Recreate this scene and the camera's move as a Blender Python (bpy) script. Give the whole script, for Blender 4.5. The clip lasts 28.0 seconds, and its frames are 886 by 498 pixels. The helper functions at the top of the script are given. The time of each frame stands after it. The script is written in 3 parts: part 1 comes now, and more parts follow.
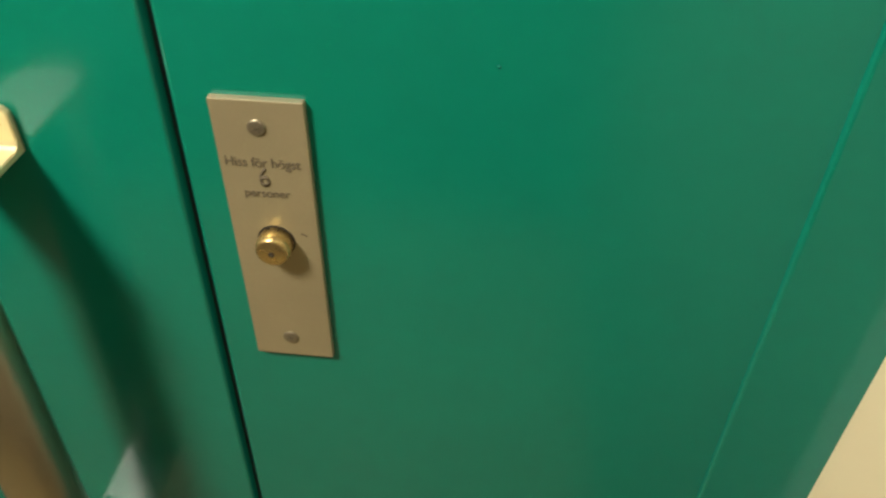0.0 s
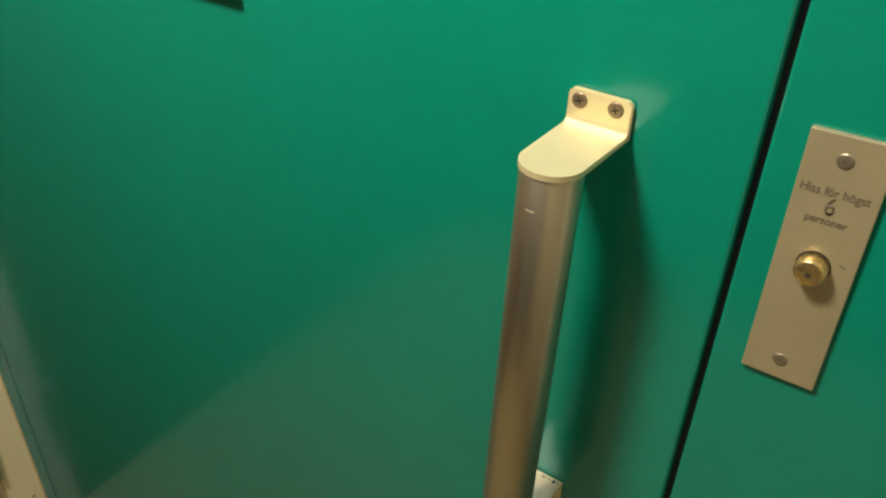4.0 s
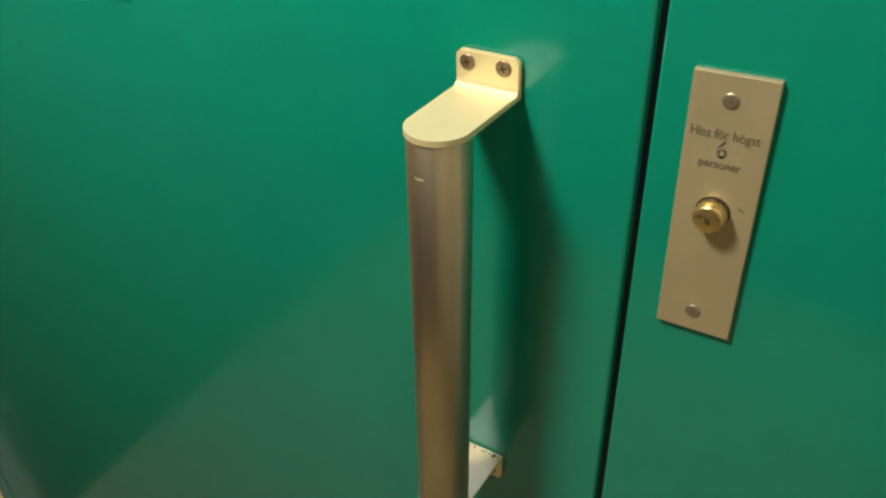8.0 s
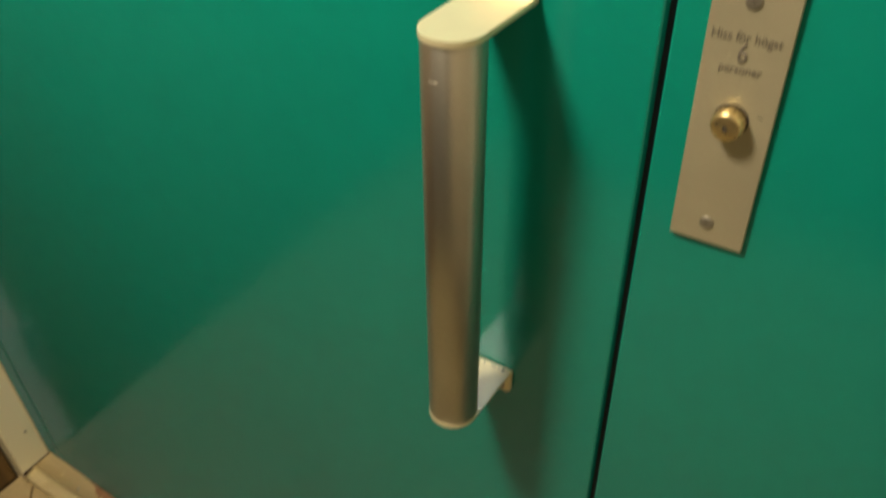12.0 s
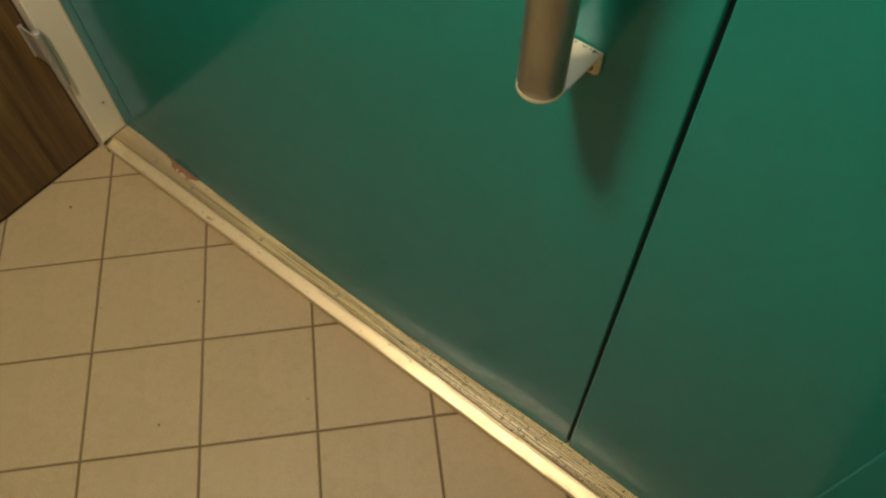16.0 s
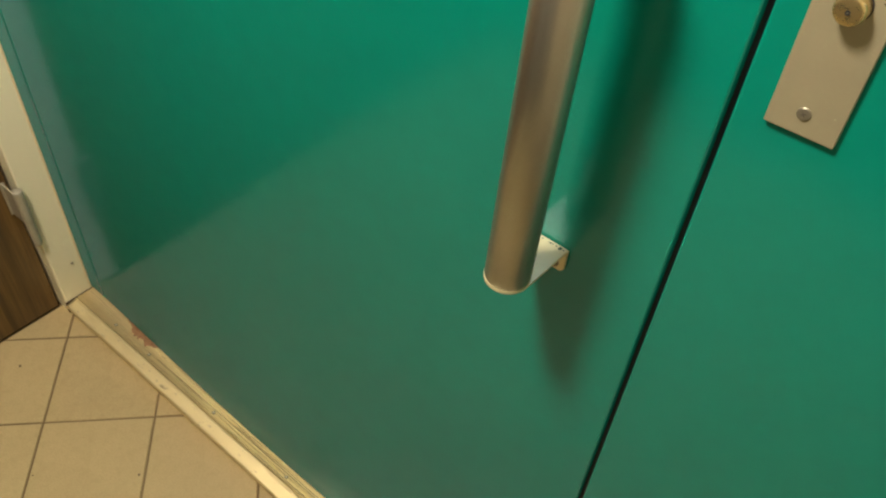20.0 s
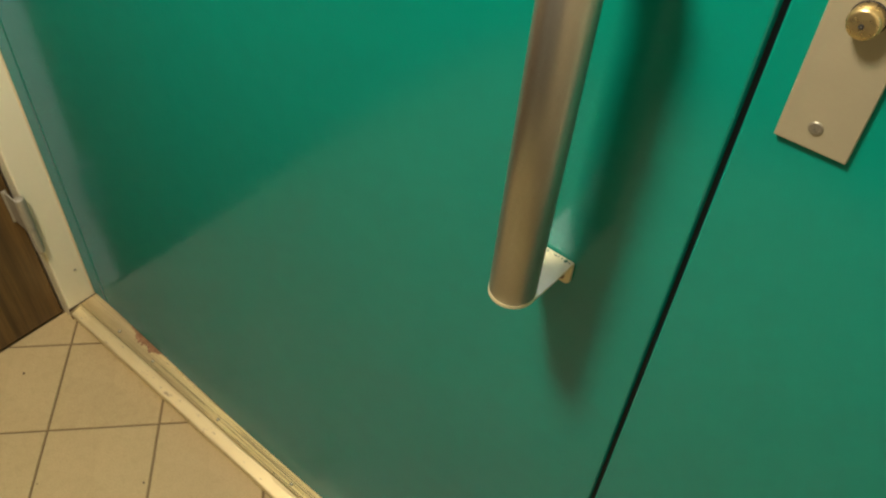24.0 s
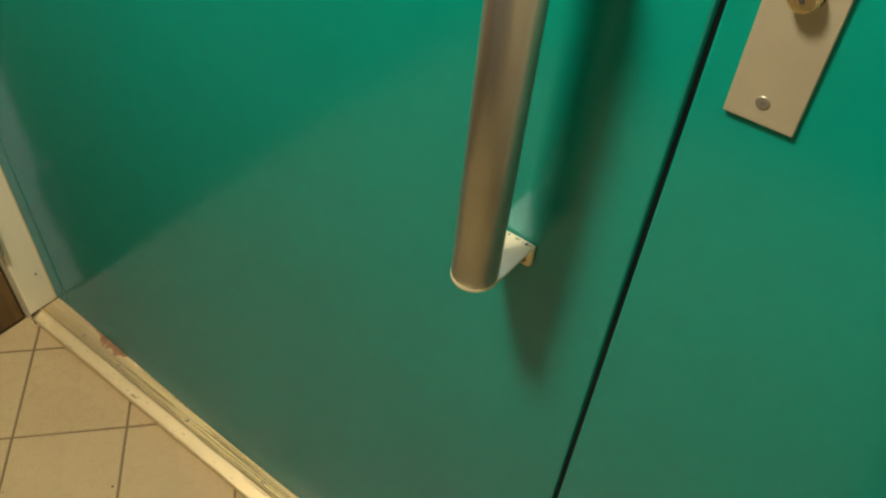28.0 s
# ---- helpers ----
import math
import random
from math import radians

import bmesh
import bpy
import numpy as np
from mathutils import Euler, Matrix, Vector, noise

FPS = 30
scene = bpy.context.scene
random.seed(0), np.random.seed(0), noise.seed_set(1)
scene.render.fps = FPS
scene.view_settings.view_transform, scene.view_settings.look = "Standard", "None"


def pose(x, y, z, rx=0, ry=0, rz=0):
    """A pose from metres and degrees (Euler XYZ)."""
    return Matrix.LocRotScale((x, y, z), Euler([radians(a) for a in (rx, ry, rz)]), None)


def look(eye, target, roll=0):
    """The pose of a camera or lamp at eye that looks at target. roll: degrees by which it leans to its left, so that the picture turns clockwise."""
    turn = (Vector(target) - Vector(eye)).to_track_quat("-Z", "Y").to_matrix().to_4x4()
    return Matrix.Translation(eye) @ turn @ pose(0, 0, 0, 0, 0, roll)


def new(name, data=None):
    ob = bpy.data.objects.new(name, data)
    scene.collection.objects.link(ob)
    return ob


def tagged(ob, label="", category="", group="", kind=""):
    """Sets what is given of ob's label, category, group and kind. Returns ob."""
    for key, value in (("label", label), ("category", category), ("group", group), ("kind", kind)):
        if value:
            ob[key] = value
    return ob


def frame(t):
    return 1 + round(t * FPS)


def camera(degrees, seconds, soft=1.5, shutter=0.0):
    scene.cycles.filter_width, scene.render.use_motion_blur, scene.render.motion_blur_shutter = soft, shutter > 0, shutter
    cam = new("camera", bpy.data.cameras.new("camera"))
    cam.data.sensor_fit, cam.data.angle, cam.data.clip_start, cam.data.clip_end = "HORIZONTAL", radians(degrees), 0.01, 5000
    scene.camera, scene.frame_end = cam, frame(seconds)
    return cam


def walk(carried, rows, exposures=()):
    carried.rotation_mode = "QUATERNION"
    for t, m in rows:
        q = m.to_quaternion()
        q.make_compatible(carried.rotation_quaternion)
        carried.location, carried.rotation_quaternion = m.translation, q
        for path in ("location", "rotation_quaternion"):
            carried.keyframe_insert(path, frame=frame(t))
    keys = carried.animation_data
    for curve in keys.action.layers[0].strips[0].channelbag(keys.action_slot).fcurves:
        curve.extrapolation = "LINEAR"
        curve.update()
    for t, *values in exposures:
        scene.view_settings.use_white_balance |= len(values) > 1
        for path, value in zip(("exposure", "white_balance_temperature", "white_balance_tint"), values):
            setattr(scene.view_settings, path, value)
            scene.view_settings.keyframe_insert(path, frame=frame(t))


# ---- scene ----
cam = camera(57.80, 28.0, soft=2.15, shutter=0.4)
PATH = [
    (0, (0.1541, -0.2969, 1.3910), (0.0822, 0.4618, 0.7435), 1.42),
    (0.5, (0.1716, -0.3297, 1.3951), (-0.0158, 0.4177, 0.7577), 0.52),
    (1, (0.1694, -0.3703, 1.3944), (-0.1262, 0.3336, 0.7486), -3.35),
    (1.5, (0.1632, -0.3897, 1.3932), (-0.2138, 0.2835, 0.7570), -5.94),
    (2, (0.1263, -0.4078, 1.3990), (-0.2811, 0.2712, 0.7884), -5.52),
    (2.5, (0.0379, -0.4500, 1.4020), (-0.2272, 0.3040, 0.8010), -2.22),
    (3, (-0.0062, -0.4631, 1.4073), (-0.1934, 0.3143, 0.8068), 5.97),
    (3.5, (0.0345, -0.4359, 1.3974), (-0.3115, 0.3033, 0.8195), 5.72),
    (5.5, (0.1181, -0.4145, 1.3729), (-0.4307, 0.2235, 0.8329), -1.37),
    (6, (0.1204, -0.4135, 1.3709), (-0.3990, 0.2463, 0.8279), -1.58),
    (6.5, (0.1178, -0.4077, 1.3715), (-0.3136, 0.2925, 0.8027), -1.22),
    (7, (0.1165, -0.3992, 1.3737), (-0.2594, 0.3225, 0.7924), -1.00),
    (7.5, (0.1142, -0.3966, 1.3732), (-0.2721, 0.3270, 0.8013), -1.17),
    (8, (0.1125, -0.3907, 1.3721), (-0.3205, 0.3062, 0.8004), -1.70),
    (8.5, (0.1092, -0.3816, 1.3721), (-0.3195, 0.3227, 0.8063), -3.74),
    (9, (0.1078, -0.3848, 1.3702), (-0.3223, 0.3136, 0.7981), -2.96),
    (9.5, (0.1085, -0.3882, 1.3691), (-0.3313, 0.3019, 0.7944), -2.45),
    (10, (0.1093, -0.3892, 1.3678), (-0.3267, 0.3013, 0.7907), -2.21),
    (10.5, (0.1097, -0.3893, 1.3681), (-0.3229, 0.3004, 0.7874), -2.16),
    (11, (0.1096, -0.3934, 1.3684), (-0.3168, 0.2959, 0.7827), -1.94),
    (11.5, (0.1128, -0.3983, 1.3659), (-0.3139, 0.2892, 0.7783), -0.73),
    (12, (0.1186, -0.3978, 1.3577), (-0.3069, 0.2478, 0.7236), -1.67),
    (12.2, (0.1167, -0.3992, 1.3493), (-0.2594, 0.1724, 0.6200), -4.23),
    (12.5, (0.1172, -0.4026, 1.3453), (-0.2283, 0.0938, 0.5488), -5.09),
    (12.7, (0.1211, -0.4067, 1.3423), (-0.2022, 0.0231, 0.4992), -7.27),
    (13, (0.1220, -0.4090, 1.3372), (-0.1798, -0.0638, 0.4485), -9.70),
    (13.5, (0.1215, -0.4109, 1.3304), (-0.1678, -0.0758, 0.4337), -8.58),
    (15.5, (0.1140, -0.4325, 1.3286), (-0.2205, -0.0324, 0.4754), -2.81),
    (16, (0.1138, -0.4356, 1.3281), (-0.2200, -0.0367, 0.4740), -1.69),
    (16.5, (0.1152, -0.4393, 1.3269), (-0.2232, -0.0378, 0.4759), -1.90),
    (17, (0.1124, -0.4401, 1.3243), (-0.2213, -0.0393, 0.4710), -1.04),
    (17.5, (0.1087, -0.4393, 1.3237), (-0.2316, -0.0273, 0.4784), -0.49),
    (17.7, (0.1069, -0.4404, 1.3260), (-0.2407, -0.0134, 0.4912), 0.17),
    (18, (0.1086, -0.4430, 1.3353), (-0.3111, 0.0812, 0.5944), 3.44),
    (18.2, (0.1111, -0.4409, 1.3399), (-0.3221, 0.1191, 0.6337), 3.31),
    (18.5, (0.1110, -0.4388, 1.3373), (-0.3211, 0.1269, 0.6349), 4.21),
    (19, (0.1074, -0.4417, 1.3320), (-0.3054, 0.1207, 0.6155), 6.20),
    (19.5, (0.1130, -0.4413, 1.3319), (-0.3063, 0.1239, 0.6214), 5.16),
    (20, (0.1154, -0.4394, 1.3306), (-0.3006, 0.1263, 0.6186), 5.05),
    (20.5, (0.1123, -0.4344, 1.3312), (-0.3078, 0.1309, 0.6213), 4.83),
    (21, (0.1099, -0.4279, 1.3323), (-0.3155, 0.1361, 0.6246), 4.24),
    (21.5, (0.1058, -0.4263, 1.3332), (-0.3184, 0.1360, 0.6234), 3.82),
    (23.5, (0.1017, -0.4258, 1.3330), (-0.3169, 0.1321, 0.6164), 4.48),
    (24, (0.1051, -0.4262, 1.3326), (-0.3134, 0.1340, 0.6178), 4.31),
    (24.5, (0.1081, -0.4269, 1.3318), (-0.3098, 0.1356, 0.6183), 4.20),
    (25, (0.1076, -0.4263, 1.3313), (-0.3088, 0.1372, 0.6179), 4.25),
    (25.5, (0.1075, -0.4255, 1.3314), (-0.3077, 0.1392, 0.6181), 4.27),
    (26, (0.1066, -0.4265, 1.3323), (-0.3082, 0.1382, 0.6188), 4.45),
    (26.5, (0.1100, -0.4303, 1.3333), (-0.3007, 0.1392, 0.6213), 4.27),
    (27, (0.1152, -0.4296, 1.3309), (-0.2849, 0.1471, 0.6186), 4.19),
    (27.5, (0.1145, -0.4294, 1.3292), (-0.2785, 0.1500, 0.6151), 4.73),
    (28, (0.1158, -0.4294, 1.3286), (-0.2717, 0.1529, 0.6140), 4.93),
]
# stops, kelvin and tint of the camera's own exposure and white balance
EXPOSURES = [(0, -0.19, 6600, 10), (1.5, -0.12, 6480, 10), (11.5, -0.12, 6480, 10), (12.6, -0.06, 6380, 16), (13.5, -0.22, 6260, 18.5), (17.4, -0.27, 6250, 18.5),
             (18.05, -0.25, 6230, 18), (18.6, 0.28, 6220, 12), (21.5, 0.32, 6220, 12), (28, 0.27, 6220, 12)]
walk(cam, [(t, look(eye, target, roll)) for t, eye, target, roll in PATH], EXPOSURES)

# ---- light: one round ceiling lamp in a closed lobby ----
LAMP = (-0.42, -0.57, 2.04)
world = bpy.data.worlds.new("world")
scene.world = world
world.use_nodes = True
world.node_tree.nodes["Background"].inputs["Color"].default_value = (0.85, 0.92, 1.0, 1)
world.node_tree.nodes["Background"].inputs["Strength"].default_value = 0.02
bulb = bpy.data.lights.new("ceiling_bulb", "POINT")
bulb.shadow_soft_size, bulb.energy, bulb.color = 0.115, 77.0, (1.0, 0.85, 0.64)
new("ceiling_bulb", bulb).matrix_world = Matrix.Translation(LAMP)

# ---- sizes ----
LEFT, RIGHT, BACK, CEIL = -1.138, 0.368, -1.50, 2.24
JAMB_L, JAMB_R = -1.112, 0.350
LEAF_L, GAP, PANEL_R = -1.063, 0.0040, 0.288
SILL_Z, SILL_FRONT = 0.0285, -0.062
TOP = 2.12


# ---- materials ----
def material(name):
    m = bpy.data.materials.new(name)
    m.use_nodes = True
    nt = m.node_tree
    return m, nt, nt.nodes["Principled BSDF"]


def node(nt, kind, **inputs):
    n = nt.nodes.new(kind)
    for key, value in inputs.items():
        n.inputs[key.replace("_", " ")].default_value = value
    return n


def coords(nt, scale=(1, 1, 1)):
    tc = nt.nodes.new("ShaderNodeTexCoord")
    mp = nt.nodes.new("ShaderNodeMapping")
    mp.inputs["Scale"].default_value = scale
    nt.links.new(tc.outputs["Object"], mp.inputs["Vector"])
    return mp.outputs["Vector"]


def noise_tex(nt, vec, scale, detail=3.0, rough=0.55):
    n = node(nt, "ShaderNodeTexNoise", Scale=scale, Detail=detail, Roughness=rough)
    nt.links.new(vec, n.inputs["Vector"])
    return n.outputs["Fac"]


def ramp(nt, fac, stops):
    r = nt.nodes.new("ShaderNodeValToRGB")
    nt.links.new(fac, r.inputs["Fac"])
    while len(r.color_ramp.elements) < len(stops):
        r.color_ramp.elements.new(0.5)
    for el, (pos, col) in zip(r.color_ramp.elements, stops):
        el.position = pos
        el.color = (*col, 1) if len(col) == 3 else col
    return r.outputs["Color"]


def value_map(nt, fac, lo, hi, a=0.3, b=0.7):
    n = nt.nodes.new("ShaderNodeMapRange")
    n.inputs["From Min"].default_value, n.inputs["From Max"].default_value = a, b
    n.inputs["To Min"].default_value, n.inputs["To Max"].default_value = lo, hi
    nt.links.new(fac, n.inputs["Value"])
    return n.outputs["Result"]


def mix(nt, fac, a, b, kind="MIX"):
    n = nt.nodes.new("ShaderNodeMix")
    n.data_type, n.blend_type = "RGBA", kind
    for socket, v in ((n.inputs[0], fac), (n.inputs[6], a), (n.inputs[7], b)):
        if isinstance(v, bpy.types.NodeSocket):
            nt.links.new(v, socket)
        elif isinstance(v, (int, float)):
            socket.default_value = v
        else:
            socket.default_value = (*v, 1)
    return n.outputs[2]


def bump(nt, bsdf, height, strength, distance):
    b = node(nt, "ShaderNodeBump", Strength=strength, Distance=distance)
    nt.links.new(height, b.inputs["Height"])
    nt.links.new(b.outputs["Normal"], bsdf.inputs["Normal"])


def painted(name, a, b, rough, peel=0.06, spec=0.5):
    m, nt, p = material(name)
    vec = coords(nt)
    big, small = noise_tex(nt, vec, 2.2), noise_tex(nt, vec, 60, 5)
    col = mix(nt, value_map(nt, big, 0, 1), a, b)
    nt.links.new(col, p.inputs["Base Color"])
    nt.links.new(value_map(nt, small, rough - 0.03, rough + 0.05), p.inputs["Roughness"])
    p.inputs["Specular IOR Level"].default_value = spec
    bump(nt, p, noise_tex(nt, vec, 420, 2), peel, 0.0006)
    return m


def metal(name, col, rough, stretch=(1, 1, 1), scale=300, amount=0.08, metallic=1.0):
    m, nt, p = material(name)
    vec = coords(nt, stretch)
    fine = noise_tex(nt, vec, scale, 4)
    blot = noise_tex(nt, coords(nt), 14, 4)
    base = mix(nt, value_map(nt, blot, 0, 1), col, tuple(c * 0.88 for c in col))
    nt.links.new(base, p.inputs["Base Color"])
    nt.links.new(value_map(nt, fine, rough - amount, rough + amount), p.inputs["Roughness"])
    p.inputs["Metallic"].default_value = metallic
    bump(nt, p, fine, 0.012, 0.0003)
    return m


def green_material():
    m, nt, p = material("green_paint")
    vec = coords(nt)
    big, small = noise_tex(nt, vec, 2.2), noise_tex(nt, vec, 38, 5)
    col = mix(nt, value_map(nt, big, 0, 1), (0.002, 0.261, 0.184), (0.003, 0.236, 0.167))
    col = mix(nt, value_map(nt, noise_tex(nt, vec, 26, 6, 0.7), 0, 0.35, 0.42, 0.7), col, (0.003, 0.202, 0.146))
    # body colour under a gloss tinted blue to imitate cool reflected light
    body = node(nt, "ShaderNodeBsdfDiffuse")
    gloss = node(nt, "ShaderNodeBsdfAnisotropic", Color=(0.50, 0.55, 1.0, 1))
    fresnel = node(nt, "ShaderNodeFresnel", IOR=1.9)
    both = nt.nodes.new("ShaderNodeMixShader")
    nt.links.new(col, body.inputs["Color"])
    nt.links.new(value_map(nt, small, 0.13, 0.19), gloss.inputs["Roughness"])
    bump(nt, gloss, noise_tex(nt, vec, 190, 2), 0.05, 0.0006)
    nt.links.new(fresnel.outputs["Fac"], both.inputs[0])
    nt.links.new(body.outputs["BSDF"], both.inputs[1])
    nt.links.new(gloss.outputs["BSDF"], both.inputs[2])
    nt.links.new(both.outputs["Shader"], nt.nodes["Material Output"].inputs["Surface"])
    nt.nodes.remove(p)
    return m


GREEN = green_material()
PALEGREEN = painted("rubbed_green_paint", (0.10, 0.34, 0.24), (0.08, 0.30, 0.22), 0.6, 0.1, 0.3)
CREAM = painted("cream_paint", (0.90, 0.85, 0.62), (0.86, 0.80, 0.56), 0.34, 0.10)
CAULK = painted("yellowed_filler", (0.76, 0.68, 0.44), (0.66, 0.57, 0.34), 0.6, 0.3, 0.3)
# taupe made darker, to imitate a wall that stands in shade
WALL = painted("darkened_taupe", (0.33, 0.275, 0.195), (0.30, 0.25, 0.175), 0.75, 0.25, 0.3)
# unseen walls and ceiling are near black to hold down bounced light
PLASTER = painted("bounce_cutting_plaster", (0.070, 0.064, 0.056), (0.062, 0.056, 0.050), 0.8, 0.3, 0.3)
CEILING = painted("bounce_cutting_grey", (0.045, 0.047, 0.049), (0.040, 0.042, 0.044), 0.85, 0.2, 0.3)
MATTBLACK = painted("matt_black", (0.020, 0.021, 0.022), (0.028, 0.028, 0.028), 0.6, 0.05, 0.3)
TUBE = metal("anodised_tube", (0.50, 0.475, 0.385), 0.37, (1, 1, 0.03), 260, 0.02, 0.97)
BRACKET = metal("satin_bracket", (0.76, 0.70, 0.44), 0.36, amount=0.02, metallic=0.33)
PLATE = metal("brushed_plate", (0.48, 0.445, 0.30), 0.45, (0.05, 1, 1), 900, 0.06, 0.5)
SCREW = metal("screw_steel", (0.31, 0.29, 0.225), 0.40, metallic=0.7)
DARKSCREW = metal("brown_screw", (0.24, 0.19, 0.13), 0.45, metallic=0.7)
BRASS = metal("brass", (0.68, 0.53, 0.25), 0.30, metallic=0.9)
HINGE = metal("hinge_steel", (0.42, 0.39, 0.30), 0.45, metallic=0.3)
INK, _nt, _p = material("black_ink")
_p.inputs["Base Color"].default_value, _p.inputs["Roughness"].default_value = (0.13, 0.115, 0.085, 1), 0.6


def wood_material(name, dark, light, rough, stretch, scale):
    m, nt, p = material(name)
    vec = coords(nt, stretch)
    band = noise_tex(nt, vec, scale, 6, 0.65)
    fine = noise_tex(nt, vec, scale * 7, 3)
    col = ramp(nt, band, [(0.30, dark), (0.50, tuple((a + b) / 2 for a, b in zip(dark, light))), (0.70, light)])
    col = mix(nt, value_map(nt, fine, 0.0, 0.45), col, dark)
    nt.links.new(col, p.inputs["Base Color"])
    nt.links.new(value_map(nt, band, rough - 0.06, rough + 0.06), p.inputs["Roughness"])
    bump(nt, p, fine, 0.15, 0.0006)
    return m


TEAK = wood_material("teak_veneer", (0.046, 0.025, 0.007), (0.205, 0.118, 0.033), 0.40, (1, 17, 0.55), 2.4)


def sill_material():
    m, nt, p = material("worn_sill_wood")
    vec = coords(nt, (1.6, 170, 60))
    grain, wear = noise_tex(nt, vec, 3.2, 5, 0.6), noise_tex(nt, coords(nt, (1, 4, 4)), 6, 5)
    col = ramp(nt, grain, [(0.36, (0.09, 0.056, 0.022)), (0.43, (0.80, 0.66, 0.30)), (0.60, (0.97, 0.85, 0.42))])
    col = mix(nt, value_map(nt, wear, 0, 0.5, 0.50, 0.72), col, (0.68, 0.55, 0.31))
    xyz = nt.nodes.new("ShaderNodeSeparateXYZ")
    nt.links.new(coords(nt), xyz.inputs["Vector"])
    col = mix(nt, value_map(nt, xyz.outputs["X"], 0.75, 0.0, -0.98, -0.62), col, (0.46, 0.34, 0.18))
    # black pits, most of them where feet pass
    feet = value_map(nt, xyz.outputs["X"], 0.71, 0.605, -0.8, -0.25)
    pit = nt.nodes.new("ShaderNodeMath")
    pit.operation = "GREATER_THAN"
    nt.links.new(noise_tex(nt, coords(nt, (0.55, 1, 1)), 210, 4, 0.65), pit.inputs[0])
    nt.links.new(feet, pit.inputs[1])
    col = mix(nt, pit.outputs[0], col, (0.06, 0.035, 0.015))
    nt.links.new(col, p.inputs["Base Color"])
    nt.links.new(value_map(nt, grain, 0.42, 0.32), p.inputs["Roughness"])
    p.inputs["Specular IOR Level"].default_value = 1.0
    p.inputs["Specular Tint"].default_value = (1.0, 0.86, 0.45, 1)
    # the front half is rubbed shiny by feet
    nt.links.new(value_map(nt, xyz.outputs["Y"], 0.45, 0.0, -0.028, -0.008), p.inputs["Metallic"])
    bump(nt, p, grain, 0.25, 0.0010)
    return m


SILLWOOD = sill_material()


def nosing_material():
    m, nt, p = material("worn_sill_paint")
    vec = coords(nt, (1, 2.5, 2.5))
    chip, cloud = noise_tex(nt, vec, 34, 6, 0.7), noise_tex(nt, vec, 5, 3)
    col = mix(nt, value_map(nt, cloud, 0, 1), (0.94, 0.81, 0.46), (0.86, 0.72, 0.39))
    col = mix(nt, value_map(nt, chip, 0, 0.8, 0.60, 0.68), col, (0.36, 0.26, 0.14))
    nt.links.new(col, p.inputs["Base Color"])
    nt.links.new(value_map(nt, chip, 0.42, 0.52), p.inputs["Roughness"])
    p.inputs["Specular IOR Level"].default_value = 1.0
    p.inputs["Metallic"].default_value = 0.75
    bump(nt, p, chip, 0.06, 0.001)
    return m


NOSING = nosing_material()
BARE = wood_material("torn_red_wood", (0.18, 0.085, 0.034), (0.44, 0.25, 0.115), 0.7, (14, 34, 5), 6)


def tile_material():
    m, nt, p = material("beige_tile")
    vec = coords(nt)
    info = nt.nodes.new("ShaderNodeObjectInfo")
    speck, cloud = noise_tex(nt, vec, 330, 5, 0.75), noise_tex(nt, vec, 9, 5, 0.65)
    col = mix(nt, value_map(nt, cloud, 0, 1), (0.52, 0.412, 0.203), (0.46, 0.361, 0.174))
    col = mix(nt, value_map(nt, noise_tex(nt, vec, 48, 4, 0.7), 0, 0.45, 0.46, 0.68), col, (0.385, 0.293, 0.134))
    col = mix(nt, value_map(nt, speck, 0, 0.6, 0.45, 0.72), col, (0.30, 0.225, 0.102))
    col = mix(nt, value_map(nt, info.outputs["Random"], 0, 0.25, 0, 1), col, (0.56, 0.45, 0.232))
    nt.links.new(col, p.inputs["Base Color"])
    nt.links.new(value_map(nt, cloud, 0.46, 0.60), p.inputs["Roughness"])
    bump(nt, p, speck, 0.12, 0.0005)
    return m


TILE = tile_material()
DARKBROWN = painted("dark_brown", (0.13, 0.095, 0.055), (0.08, 0.055, 0.03), 0.9, 0.3, 0.2)
GRAIN = painted("brown_grain", (0.34, 0.25, 0.12), (0.22, 0.155, 0.07), 0.8, 0.3, 0.2)
GROUT = painted("brown_grout", (0.25, 0.185, 0.095), (0.17, 0.122, 0.062), 0.9, 0.4, 0.2)


# ---- mesh helpers ----
def mesh_of(name, bm, mat, smooth=False):
    me = bpy.data.meshes.new(name)
    bmesh.ops.recalc_face_normals(bm, faces=bm.faces)
    bm.to_mesh(me)
    bm.free()
    if smooth:
        for f in me.polygons:
            f.use_smooth = True
    me.materials.append(mat)
    return me


def part(name, bm, mat, parent=None, label="", smooth=False):
    ob = new(name, mesh_of(name, bm, mat, smooth))
    if parent:
        ob.parent = parent
        ob.matrix_parent_inverse = parent.matrix_world.inverted()
    if label:
        ob["label"] = label
    return ob


def thing(name, at, label, category, group="", kind=""):
    ob = new(name)
    ob.empty_display_size = 0.05
    ob.matrix_world = Matrix.Translation(at)
    bpy.context.view_layer.update()
    return tagged(ob, label, category, group, kind)


def box(x0, x1, y0, y1, z0, z1, bevel=0.0, seg=2):
    bm = bmesh.new()
    bmesh.ops.create_cube(bm, size=1)
    for v in bm.verts:
        v.co = ((x0 + x1) / 2 + v.co.x * (x1 - x0), (y0 + y1) / 2 + v.co.y * (y1 - y0), (z0 + z1) / 2 + v.co.z * (z1 - z0))
    if bevel:
        bmesh.ops.bevel(bm, geom=bm.edges[:], offset=bevel, segments=seg, affect="EDGES", profile=0.5)
    return bm


